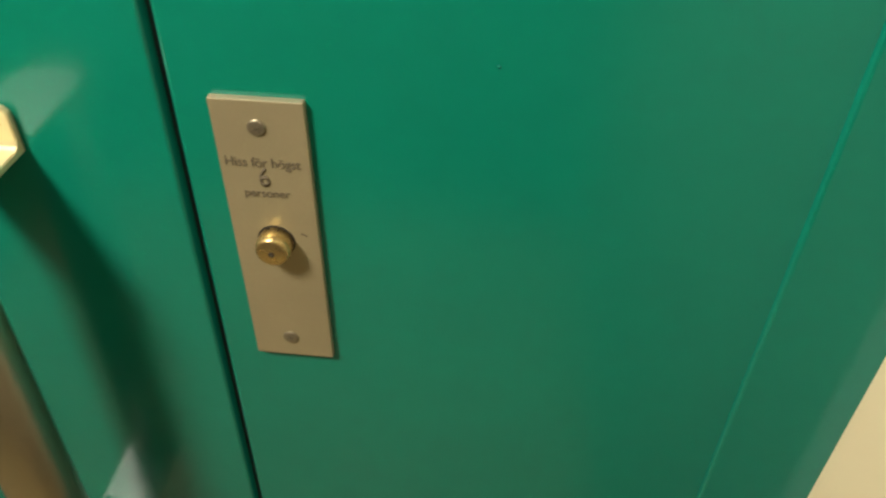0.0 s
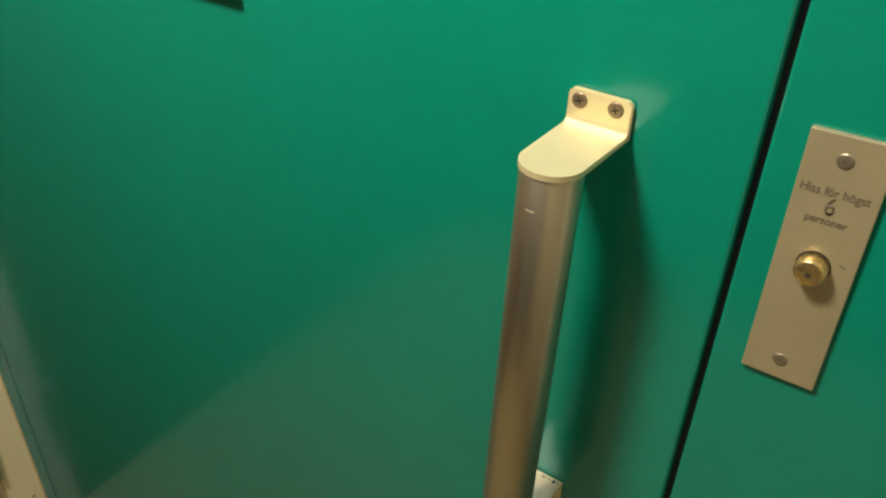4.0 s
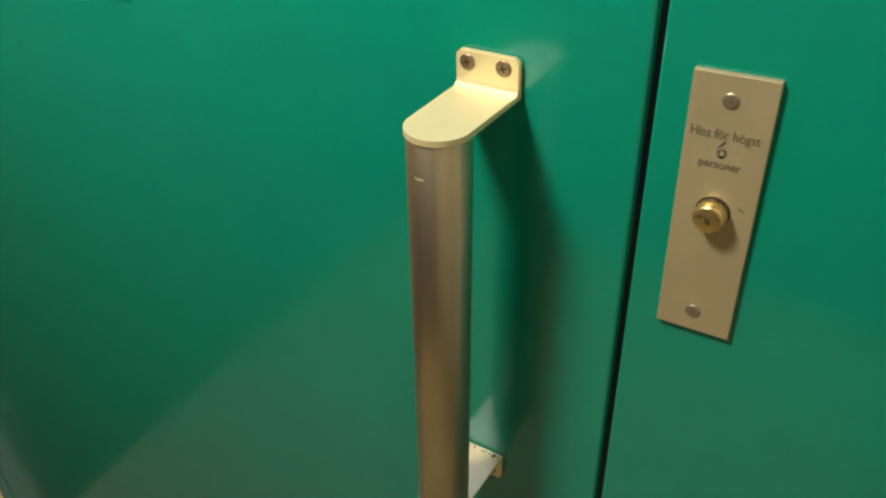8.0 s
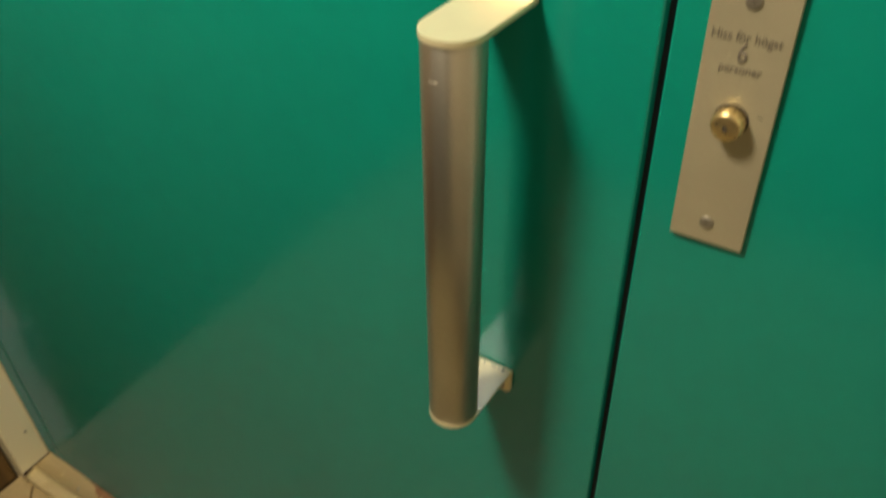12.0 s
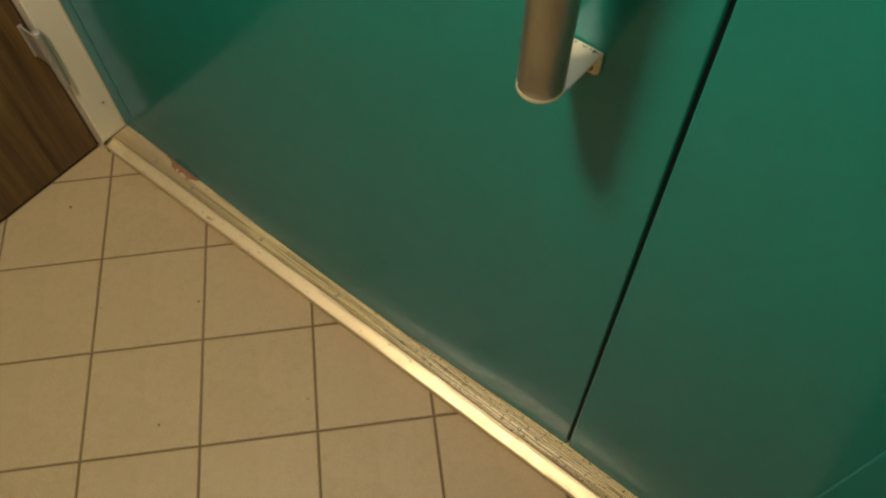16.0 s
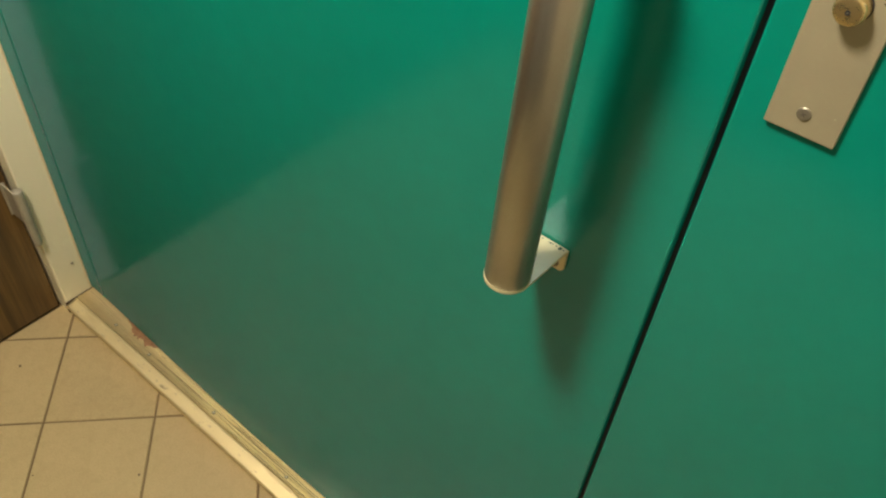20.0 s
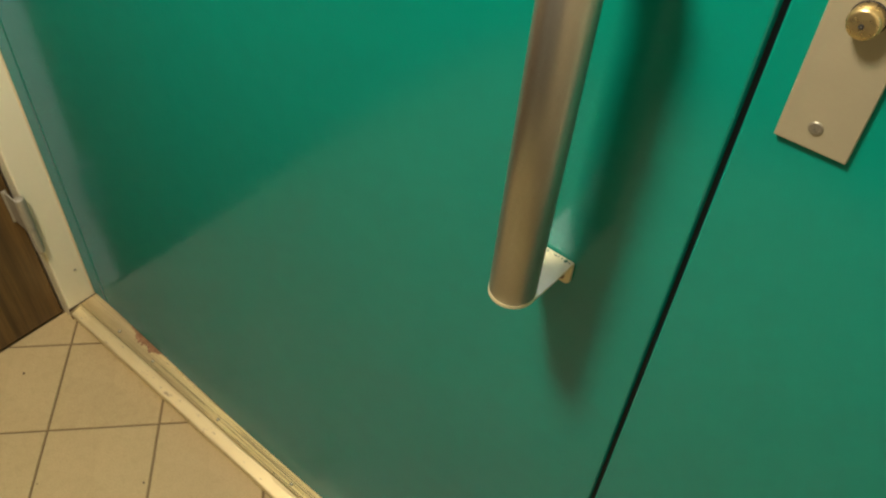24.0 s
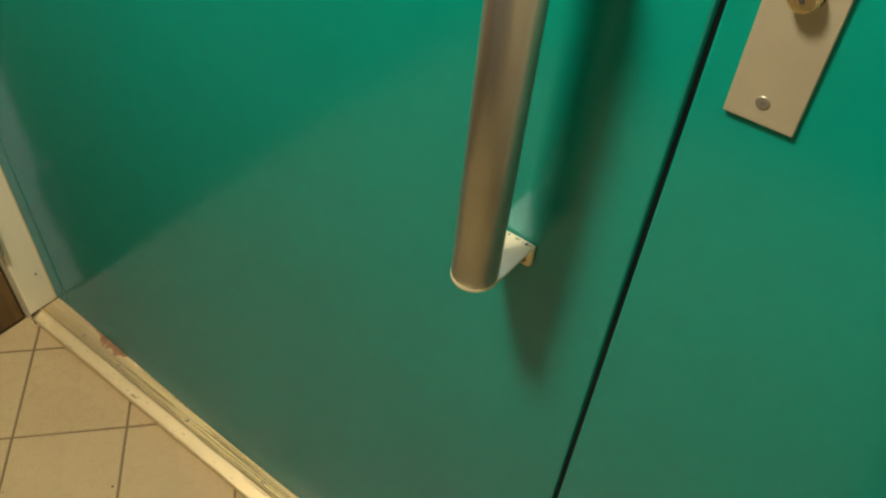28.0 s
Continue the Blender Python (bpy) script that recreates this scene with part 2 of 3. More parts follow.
def lathe(profile, at, axis="z", steps=40):
    """A turned solid: profile of (radius, height) from the foot to the top, along the axis."""
    bm = bmesh.new()
    rings = []
    for r, h in profile:
        ring = []
        for k in range(steps):
            a = 2 * math.pi * k / steps
            p = (r * math.cos(a), r * math.sin(a), h)
            if axis == "-y":
                p = (p[0], -p[2], p[1])
            ring.append(bm.verts.new((at[0] + p[0], at[1] + p[1], at[2] + p[2])))
        rings.append(ring)
    for a, b in zip(rings, rings[1:]):
        for k in range(steps):
            bm.faces.new((a[k], a[(k + 1) % steps], b[(k + 1) % steps], b[k]))
    bm.faces.new(rings[0][::-1])
    bm.faces.new(rings[-1])
    return bm


def prism(outline, y0, y1, bevel=0.0):
    """An outline in x, z, given depth along y."""
    bm = bmesh.new()
    f = bm.faces.new([bm.verts.new((x, y0, z)) for x, z in outline])
    ex = bmesh.ops.extrude_face_region(bm, geom=[f])
    for v in ex["geom"]:
        if isinstance(v, bmesh.types.BMVert):
            v.co.y = y1
    if bevel:
        bmesh.ops.bevel(bm, geom=bm.edges[:], offset=bevel, segments=2, affect="EDGES")
    return bm


# ---- the lobby's shell ----
tagged(part("wall_left", box(LEFT - 0.20, LEFT - 0.003, BACK, -1.06, 0, CEIL), PLASTER), "unseen lobby wall by the wooden door, dark to cut bounced light", "wall", kind="structure")
tagged(part("wall_left_above", box(LEFT - 0.20, LEFT - 0.003, -1.06, 0.0, 2.12, CEIL), PLASTER), "unseen wall above the wooden door, dark to cut bounced light", "wall", kind="structure")
tagged(part("wall_right", box(RIGHT, RIGHT + 0.15, BACK, -0.055, 0, CEIL), WALL), "matt taupe painted wall beside the lift front, darkened to imitate shade", "wall", kind="structure")
# unseen back wall, added close behind the camera to block floor bounce
tagged(part("wall_back", box(LEFT - 0.20, RIGHT + 0.15, BACK - 0.15, BACK, 0, CEIL), PLASTER), "unseen wall opposite the lift, close and dark to block bounced light", "wall", kind="structure")
tagged(part("wall_front", box(LEFT - 0.20, RIGHT + 0.15, 0.0, 0.15, TOP + 0.06, CEIL), PLASTER), "unseen wall above the lift front, dark to cut bounced light", "wall", kind="structure")
tagged(part("wall_shaft", box(LEFT - 0.20, RIGHT + 0.15, 0.15, 0.25, -0.05, CEIL), MATTBLACK), "dark wall of the shaft behind the lift front", "wall", kind="structure")
tagged(part("ceiling", box(LEFT - 0.20, RIGHT + 0.15, BACK - 0.15, 0.25, CEIL, CEIL + 0.12), CEILING), "unseen lobby ceiling, dark to cut bounced light", "ceiling", kind="structure")
floor = tagged(part("floor", box(LEFT - 0.20, RIGHT + 0.15, BACK - 0.15, 0.15, -0.12, -0.0025), GROUT), "floor of square beige tiles laid diagonally with brown joints", "floor", kind="structure")

# ---- the lift front ----
def leaf_mesh(x0, x1, z0, z1, bulge):
    """A sheet metal leaf with rounded edges, slightly bowed outwards along its foot."""
    xs = [x0, x0 + 0.0007, x0 + 0.002, x0 + 0.0026, x0 + 0.004] + [x0 + (x1 - x0) * k / 44 for k in range(1, 44)] + [x1 - 0.004, x1 - 0.0026, x1 - 0.002, x1 - 0.0007, x1]
    zs = [z0, z0 + 0.0007, z0 + 0.002, z0 + 0.0026, z0 + 0.004] + [z0 + (z1 - z0) * (k / 70) ** 1.5 for k in range(2, 70) if (z1 - z0) * (k / 70) ** 1.5 > 0.005] + [z1 - 0.002, z1]
    bm = bmesh.new()
    grid = []
    for i, x in enumerate(xs):
        col = []
        for j, z in enumerate(zs):
            edge = min(x - x0, x1 - x, z - z0)
            y = 0.0014 * max(0.0, 1 - edge / 0.0014) ** 2
            u = (x - x0) / (x1 - x0)
            y -= bulge * math.sin(math.pi * u) ** 1.3 * math.exp(-((z - z0) / 0.30) ** 2)
            fade = min(1.0, min(x - x0, x1 - x) / 0.05, (z - z0) / 0.012)
            y += fade * (0.0009 * noise.noise((x * 2.3, 4.0, z * 1.9)) + 0.0022 * math.exp(-(z - z0) / 0.10) * noise.noise((x * 9, 1.0, z * 5)) + 0.0006 * math.exp(-(z - z0) / 0.06) * noise.noise((x * 26, 3.0, z * 12)))
            col.append(bm.verts.new((x, y, z)))
        grid.append(col)
    for a, b in zip(grid, grid[1:]):
        for k in range(len(zs) - 1):
            bm.faces.new((a[k], b[k], b[k + 1], a[k + 1]))
    rim = [c[0] for c in grid] + grid[-1][1:] + [c[-1] for c in grid[-2::-1]] + grid[0][-2:0:-1]
    back = [bm.verts.new((v.co.x, 0.045, v.co.z)) for v in rim]
    for k in range(len(rim)):
        n = (k + 1) % len(rim)
        bm.faces.new((rim[k], rim[n], back[n], back[k]))
    bm.faces.new(back)
    return bm


door = thing("lift_door", (LEAF_L, 0, SILL_Z), "glossy green painted steel lift door with a long metal pull handle", "door")
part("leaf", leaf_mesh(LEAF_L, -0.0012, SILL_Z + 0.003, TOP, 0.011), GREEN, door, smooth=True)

SPECKS = ((0.147, 1.237, 0.0007), (-0.63, 0.74, 0.0012), (-0.31, 0.51, 0.0012))
SCRATCHES = ((0.297, 0.988, 0.006, 12),)
panel = thing("side_panel", (GAP, 0, SILL_Z), "glossy green painted steel panel beside the lift door", "panel")
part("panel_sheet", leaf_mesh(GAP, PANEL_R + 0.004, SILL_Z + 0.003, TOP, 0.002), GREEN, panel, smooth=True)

random.seed(3)
for sx, sz, sr in SPECKS:
    bm = lathe([(sr, -0.0004), (sr * 0.9, 0.0003), (sr * 0.3, 0.0006)], (sx, 0.0, sz), "-y", 9)
    for v in bm.verts:
        v.co.x += sr * 0.6 * noise.noise((v.co.x * 500, v.co.z * 500, 2))
        v.co.z += sr * 0.4 * noise.noise((v.co.x * 500, v.co.z * 500, 5))
    part("paint_blob", bm, GREEN, panel if sx > 0 else door, "small blob in the paint", smooth=True)

for sx, sz, sl, sa in SCRATCHES:
    bm = box(-sl / 2, sl / 2, -0.0003, 0.0004, -0.0002, 0.0002)
    bmesh.ops.rotate(bm, verts=bm.verts, cent=(0, 0, 0), matrix=Matrix.Rotation(radians(sa), 3, "Y"))
    bmesh.ops.translate(bm, verts=bm.verts, vec=(sx, 0, sz))
    part("scratch", bm, PALEGREEN, panel if sx > 0 else door, "short pale scratch")

front = thing("lift_frame", (JAMB_L, 0, SILL_Z), "green painted steel frame round the lift door", "door frame", kind="structure")
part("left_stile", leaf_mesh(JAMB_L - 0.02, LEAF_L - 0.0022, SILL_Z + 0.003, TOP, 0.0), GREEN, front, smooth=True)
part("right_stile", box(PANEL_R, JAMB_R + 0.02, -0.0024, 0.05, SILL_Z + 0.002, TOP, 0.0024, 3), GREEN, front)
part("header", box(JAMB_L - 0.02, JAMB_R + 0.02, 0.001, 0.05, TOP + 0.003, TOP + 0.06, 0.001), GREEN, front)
# black strips added behind both gaps stand in for their shade
part("gap_backing", box(-0.0042, 0.0058, 0.0075, 0.044, SILL_Z + 0.003, TOP, 0.001), MATTBLACK, front, "added black strip that stands in for the gap's shade")
part("gap_backing", box(LEAF_L - 0.005, LEAF_L + 0.004, 0.02, 0.044, SILL_Z + 0.003, TOP, 0.001), MATTBLACK, front)


# ---- the pull handle ----
HX, HY, HR = -0.1000, -0.0575, 0.0187
Z_UP, Z_LOW, LEAN = 1.1782, 0.8660, 0.0052


def handle_bracket(z, up):
    """An angle of flat metal: a tab on the door and a tongue with a rounded end. up: 1 or -1, the way that the tab points."""
    bm = bmesh.new()
    x0, x1, t = -0.1201, -0.0787, (0.0038 if up > 0 else 0.0026)
    shift = LEAN if up > 0 else 0.0
    rt = 0.0195 if up > 0 else 0.0190
    pts = [(x0, -0.001)] + [(HX - rt * math.cos(math.pi * k / 40), HY - rt * math.sin(math.pi * k / 40)) for k in range(41)] + [(x1, -0.001)]
    foot = [bm.verts.new((x, y, z - t / 2)) for x, y in pts]
    head = [bm.verts.new((x, y, z + t / 2)) for x, y in pts]
    for k in range(len(pts)):
        n = (k + 1) % len(pts)
        bm.faces.new((foot[k], foot[n], head[n], head[k]))
    bm.faces.new(foot[::-1])
    bm.faces.new(head)
    sharp = [e for e in bm.edges if abs(e.verts[0].co.z - e.verts[1].co.z) < 1e-6]
    bmesh.ops.bevel(bm, geom=sharp, offset=0.0007, segments=2, affect="EDGES")
    za, zb = sorted((z - up * (t / 2 - 0.0009), z + up * 0.0235))
    tab = [(x0, za), (x1, za), (x1, zb - 0.003), (x1 - 0.003, zb), (x0 + 0.003, zb), (x0, zb - 0.003)]
    if up < 0:
        tab = [(x, za + zb - q) for x, q in tab]
    other = prism(tab, -0.0042, -0.0004, 0.0006)
    me = bpy.data.meshes.new("tab")
    other.to_mesh(me)
    other.free()
    bm.from_mesh(me)
    bpy.data.meshes.remove(me)
    zs = z + up * t / 2
    a = [(-0.0042, zs + up * 0.004), (-0.0042, zs), (-0.0082, zs), (-0.0066, zs + up * 0.0004), (-0.0050, zs + up * 0.0016)]
    ends = []
    for x in (x0 + 0.0004, x1 - 0.0004):
        ends.append([bm.verts.new((x, y, q)) for y, q in a])
    for k in range(5):
        n = (k + 1) % 5
        bm.faces.new((ends[0][k], ends[0][n], ends[1][n], ends[1][k]))
    bm.faces.new(ends[0])
    bm.faces.new(ends[1][::-1])
    bmesh.ops.translate(bm, verts=bm.verts, vec=(shift, 0, 0))
    return bm


def leaning(bm):
    """The handle stands a little out of plumb: its head lies further from the hinge side than its foot."""
    for v in bm.verts:
        v.co.x += LEAN * (v.co.z - Z_LOW) / (Z_UP - Z_LOW)
    return bm


def screw_mesh(at, r):
    """A low countersunk head that stands off the surface along -y."""
    return lathe([(r, -0.001), (r, 0.0004), (r * 0.86, 0.0009), (r * 0.55, 0.0011)], at, "-y", 28)


def slot_mesh(at, length, turn):
    bm = bmesh.new()
    for a in (turn, turn + 90):
        c, s = math.cos(radians(a)), math.sin(radians(a))
        w = length * 0.16
        q = [(-length, -w), (length, -w), (length, w), (-length, w)]
        lo = [bm.verts.new((at[0] + x * c - z * s, at[1] - 0.0013, at[2] + x * s + z * c)) for x, z in q]
        hi = [bm.verts.new((v.co.x, at[1] - 0.0008, v.co.z)) for v in lo]
        bm.faces.new(lo)
        bm.faces.new(hi[::-1])
        for k in range(4):
            bm.faces.new((lo[k], lo[(k + 1) % 4], hi[(k + 1) % 4], hi[k]))
    return bm


L = Z_UP - Z_LOW
handle = part("pull_handle", leaning(lathe([(HR - 0.0006, 0.0016), (HR, 0.0022), (HR, L * 0.5), (HR, L - 0.003), (HR - 0.001, L - 0.0021)], (HX, HY, Z_LOW), "z", 64)), TUBE, door,
              "thick round anodised aluminium pull handle", smooth=True)
part("bracket", handle_bracket(Z_UP, 1), BRACKET, handle, "satin metal bracket with a rounded tongue")
part("bracket", handle_bracket(Z_LOW, -1), BRACKET, handle, "satin metal bracket flecked with green paint")
for bx in (-0.1123, -0.0888):
    for dx, bz, a in ((LEAN, 1.1947, 20), (0.0, 0.8497, 55)):
        part("screw", screw_mesh((bx + dx, -0.0042, bz), 0.0050), DARKSCREW, handle)
        part("slot", slot_mesh((bx + dx, -0.0042, bz), 0.0026, a), MATTBLACK, handle, "dark crossed slot")


def tube_patch(a0, a1, z0, z1, seed):
    """A thin ragged residue on the tube, between two angles from the front."""
    bm = bmesh.new()
    rows = []
    for i in range(9):
        a = radians(a0 + (a1 - a0) * i / 8)
        r = HR + 0.00025
        e0, e1 = 0.0012 * noise.noise((i * 0.8, seed, 0)), 0.0012 * noise.noise((i * 0.8, seed, 4))
        rows.append([bm.verts.new((HX + r * math.sin(a), HY - r * math.cos(a), z)) for z in (z0 + e0, (z0 + z1) / 2, z1 + e1)])
    for a, b in zip(rows, rows[1:]):
        for k in range(2):
            bm.faces.new((a[k], b[k], b[k + 1], a[k + 1]))
    return bm


SCUFF = metal("scuffed_metal", (0.85, 0.80, 0.66), 0.5, metallic=0.3)
part("worn_mark", leaning(tube_patch(-14, 5, 1.1548, 1.1556, 1.0)), SCUFF, handle, "pale scuffed mark", smooth=True)
random.seed(5)
CRUST = painted("dark_green_crust", (0.008, 0.095, 0.066), (0.010, 0.060, 0.044), 0.5, 0.2, 0.3)
for k in range(16):
    fx = random.uniform(-0.1185, -0.0805)
    fr = random.choice((0.0005, 0.0007, 0.0010, 0.0019))
    bm = lathe([(fr, 0.0), (fr * 0.8, 0.0003), (fr * 0.3, 0.0005)], (fx, -0.0040 - fr * random.uniform(0.0, 0.9), Z_LOW + 0.0014), "z", 7)
    for v in bm.verts:
        v.co.x += fr * 0.5 * noise.noise((v.co.x * 900, v.co.y * 900, k))
        v.co.y += fr * 0.5 * noise.noise((v.co.x * 900, v.co.y * 900, k + 9))
    part("paint_fleck", bm, CRUST, handle)

# ---- the call plate ----
plate = thing("call_plate", (0.0439, 0, 1.0543), "brushed metal lift plate with black lettering and a brass button", "sign plate")
part("plate_body", box(0.0227, 0.0654, -0.0024, 0.0018, 1.0543, 1.2151, 0.0006), PLATE, plate)
for sz in (1.2015, 1.0684):
    part("screw", screw_mesh((0.0431, -0.0024, sz), 0.0043), SCREW, plate)
    part("slot", slot_mesh((0.0431, -0.0024, sz), 0.0017, 30), INK, plate)


def lettering(text, x, z, height, width, bold=0.0):
    cu = bpy.data.curves.new("text", "FONT")
    cu.body, cu.align_x, cu.size = text, "CENTER", 1.0
    cu.offset = bold
    tmp = new("text", cu)
    bpy.context.view_layer.update()
    me = bpy.data.meshes.new_from_object(tmp.evaluated_get(bpy.context.evaluated_depsgraph_get()))
    bpy.data.objects.remove(tmp)
    xs, ys = [v.co.x for v in me.vertices], [v.co.y for v in me.vertices]
    kx, kz, cx = width / (max(xs) - min(xs)), height / 0.72, (max(xs) + min(xs)) / 2
    bm = bmesh.new()
    bm.from_mesh(me)
    bpy.data.meshes.remove(me)
    for v in bm.verts:
        v.co = (x + (v.co.x - cx) * kx, -0.0028, z + v.co.y * kz)
    ex = bmesh.ops.extrude_face_region(bm, geom=bm.faces[:])
    for v in ex["geom"]:
        if isinstance(v, bmesh.types.BMVert):
            v.co.y = -0.0022
    return bm


part("lettering", lettering("Hiss för högst", 0.0433, 1.1806, 0.0053, 0.0350, 0.0), INK, plate, "black printed words")
part("lettering", lettering("6", 0.0430, 1.1698, 0.0108, 0.0050, 0.012), INK, plate, "black printed figure")
part("lettering", lettering("personer", 0.0432, 1.1638, 0.0046, 0.0215, 0.0), INK, plate, "black printed word")
KN = (0.0440, -0.0022, 1.1370)
part("button_seat", lathe([(0.0094, 0), (0.0094, 0.0004), (0.0088, 0.0006)], KN, "-y", 40), MATTBLACK, plate, "dark ring round the button")
part("button", lathe([(0.0086, 0), (0.0088, 0.006), (0.0087, 0.0078), (0.0078, 0.0099), (0.0072, 0.0103), (0.0064, 0.0105), (0.0014, 0.0107)], KN, "-y", 48), BRASS, plate, "domed brass push button", smooth=True)
part("button_hole", lathe([(0.0014, 0), (0.0014, 0.0003)], (KN[0], KN[1] - 0.0107, KN[2] - 0.0004), "-y", 20), MATTBLACK, plate, "dark pinhole")
part("pin", lathe([(0.0005, 0), (0.0005, 0.0004)], (KN[0], KN[1] - 0.0108, KN[2] - 0.0004), "-y", 12), SCREW, plate, "bright pin in the hole")

bm = box(0.0565, 0.0600, -0.0027, -0.0022, 1.1418, 1.1424)
bmesh.ops.rotate(bm, verts=bm.verts, cent=(0.058, -0.0024, 1.142), matrix=Matrix.Rotation(radians(22), 3, "Y"))
part("scratch", bm, INK, plate, "short dark scratch")

plate.matrix_world = pose(0.0439 + 0.0011, -0.0013, 1.0543, 0, -0.65, 0)

# ---- the notice holder on the door ----
holder = thing("notice_holder", (-0.455, 0, 1.199), "beige metal notice plate standing proud of the green door", "sign plate")
part("holder_plate", box(-0.512, -0.398, -0.0085, -0.0070, 1.199, 1.292, 0.0005), PLATE, holder)
# black block imitates the plate's shaded side and shadow
part("holder_shade", box(-0.508, -0.402, -0.0070, 0.0010, 1.203, 1.288, 0.0005), MATTBLACK, holder, "black block standing in for the shade behind the plate")

# ---- the sill ----
sill = thing("sill", (JAMB_L, SILL_FRONT, 0), "worn cream painted wooden sill with bare grain under the lift door", "threshold", kind="structure")


def sill_mesh(prof, rough, filled):
    """A long strip of the given section in y, z, its surface slightly uneven; filled: grooves filled towards the door frame."""
    bm = bmesh.new()
    cols = []
    n = 190
    for i in range(n + 1):
        x = JAMB_L + 0.0022 + (JAMB_R - JAMB_L - 0.0172) * i / n
        col = []
        for j, (y, z) in enumerate(prof):
            if filled and SILL_Z - 0.002 < z < SILL_Z:
                z = SILL_Z - (SILL_Z - z) * min(1.0, max(0.25, (x + 1.05) / 0.4))
            if 2 <= j < len(prof) - 2:
                z += rough * (0.8 * noise.noise((x * 9, j * 0.4, 2.0)) - 1.8 * max(0.0, noise.noise((x * 24, j * 0.2, 5.0)) - 0.18))
                y += rough * (1.1 * noise.noise((x * 15, 7.0, 1.0)) + (2.2 * max(0.0, noise.noise((x * 38, 3.0, j * 0.1)) - 0.25) if y < -0.055 else 0.0))
            col.append(bm.verts.new((x, y, z)))
        cols.append(col)
    m = len(prof)
    for a, b in zip(cols, cols[1:]):
        for k in range(m):
            bm.faces.new((a[k], b[k], b[(k + 1) % m], a[(k + 1) % m]))
    bm.faces.new(cols[0])
    bm.faces.new(cols[-1][::-1])
    return bm


GROOVES = ((-0.0035, 0.0008), (-0.0080, 0.0013), (-0.0118, 0.0006), (-0.0165, 0.0014), (-0.0205, 0.0009), (-0.0262, 0.0015), (-0.0310, 0.0010), (-0.0343, 0.0007))
tread = [(0.14, -0.01), (0.14, SILL_Z), (0.004, SILL_Z)]
for gy, gd in GROOVES:
    tread += [(gy + 0.0006, SILL_Z), (gy, SILL_Z - gd), (gy - 0.0006, SILL_Z)]
tread += [(-0.0352, SILL_Z - 0.0002), (-0.0359, SILL_Z - 0.0030), (-0.0359, -0.01)]
part("sill_tread", sill_mesh(tread, 0.0006, True), SILLWOOD, sill, "bare grooved wood of the tread")
nose = [(-0.0363, -0.01), (-0.0363, SILL_Z - 0.0012), (-0.0366, SILL_Z + 0.0001), (-0.0376, SILL_Z + 0.0002), (-0.0388, SILL_Z + 0.0002), (-0.0398, SILL_Z + 0.0001)]
nose += [(-0.0405 - 0.0036 * k, SILL_Z - 0.0004 - 0.00101 * k) for k in range(6)]
nose += [(-0.0612, SILL_Z - 0.0066), (-0.0626, SILL_Z - 0.0090), (-0.0629, SILL_Z - 0.0110), (-0.0575, 0.004), (-0.0565, -0.01)]
part("sill_nosing", sill_mesh(nose, 0.0009, False), NOSING, sill, "cream painted nosing rubbed shiny by feet", smooth=True)

def grain_line_mesh(y, x0, x1, seed):
    """A dark broken line laid along a groove of the tread, thin and wavering."""
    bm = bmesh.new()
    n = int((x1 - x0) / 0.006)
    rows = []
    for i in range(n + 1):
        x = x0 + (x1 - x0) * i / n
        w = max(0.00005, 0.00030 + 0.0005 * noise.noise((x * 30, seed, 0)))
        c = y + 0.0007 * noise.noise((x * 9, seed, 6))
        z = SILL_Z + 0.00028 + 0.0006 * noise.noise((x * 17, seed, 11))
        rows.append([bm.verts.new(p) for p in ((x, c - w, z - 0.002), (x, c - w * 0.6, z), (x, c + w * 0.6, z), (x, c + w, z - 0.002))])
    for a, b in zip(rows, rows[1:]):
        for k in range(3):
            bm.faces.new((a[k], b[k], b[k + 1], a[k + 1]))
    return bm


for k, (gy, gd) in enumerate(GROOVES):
    part("grain_line", grain_line_mesh(gy, -0.62 - 0.28 * math.sin(k * 2.1), 0.32, k * 3.7), GRAIN, sill, "brown broken line along a groove")


def torn_patch(x0, x1, y0, y1, seed):
    """A ragged flake, thin and uneven, lying on the tread."""
    bm = bmesh.new()
    n, rows = 70, []
    for i in range(n + 1):
        u = i / n
        x = x0 + (x1 - x0) * u
        w = math.sin(math.pi * min(1, max(0, u))) ** 0.6
        lo = y1 + (y0 - y1) * w * (0.8 + 0.4 * noise.noise((x * 45, seed, 0)) + 0.3 * noise.noise((x * 190, seed, 3)))
        rows.append([bm.verts.new((x, y1 + (lo - y1) * k / 4, SILL_Z + 0.0012 * math.sin(math.pi * k / 4) * (0.6 + noise.noise((x * 90, k, seed))) + (0.0006 if 0 < k < 4 else -0.0006))) for k in range(5)])
    for a, b in zip(rows, rows[1:]):
        for k in range(4):
            bm.faces.new((a[k], b[k], b[k + 1], a[k + 1]))
    return bm


part("torn_patch", torn_patch(-0.985, -0.868, -0.023, 0.004, 1.0), BARE, sill, "reddish torn wood fibres")
part("paint_flake", torn_patch(-0.880, -0.815, -0.016, 0.003, 5.0), SILLWOOD, sill, "lifted cream paint flake")
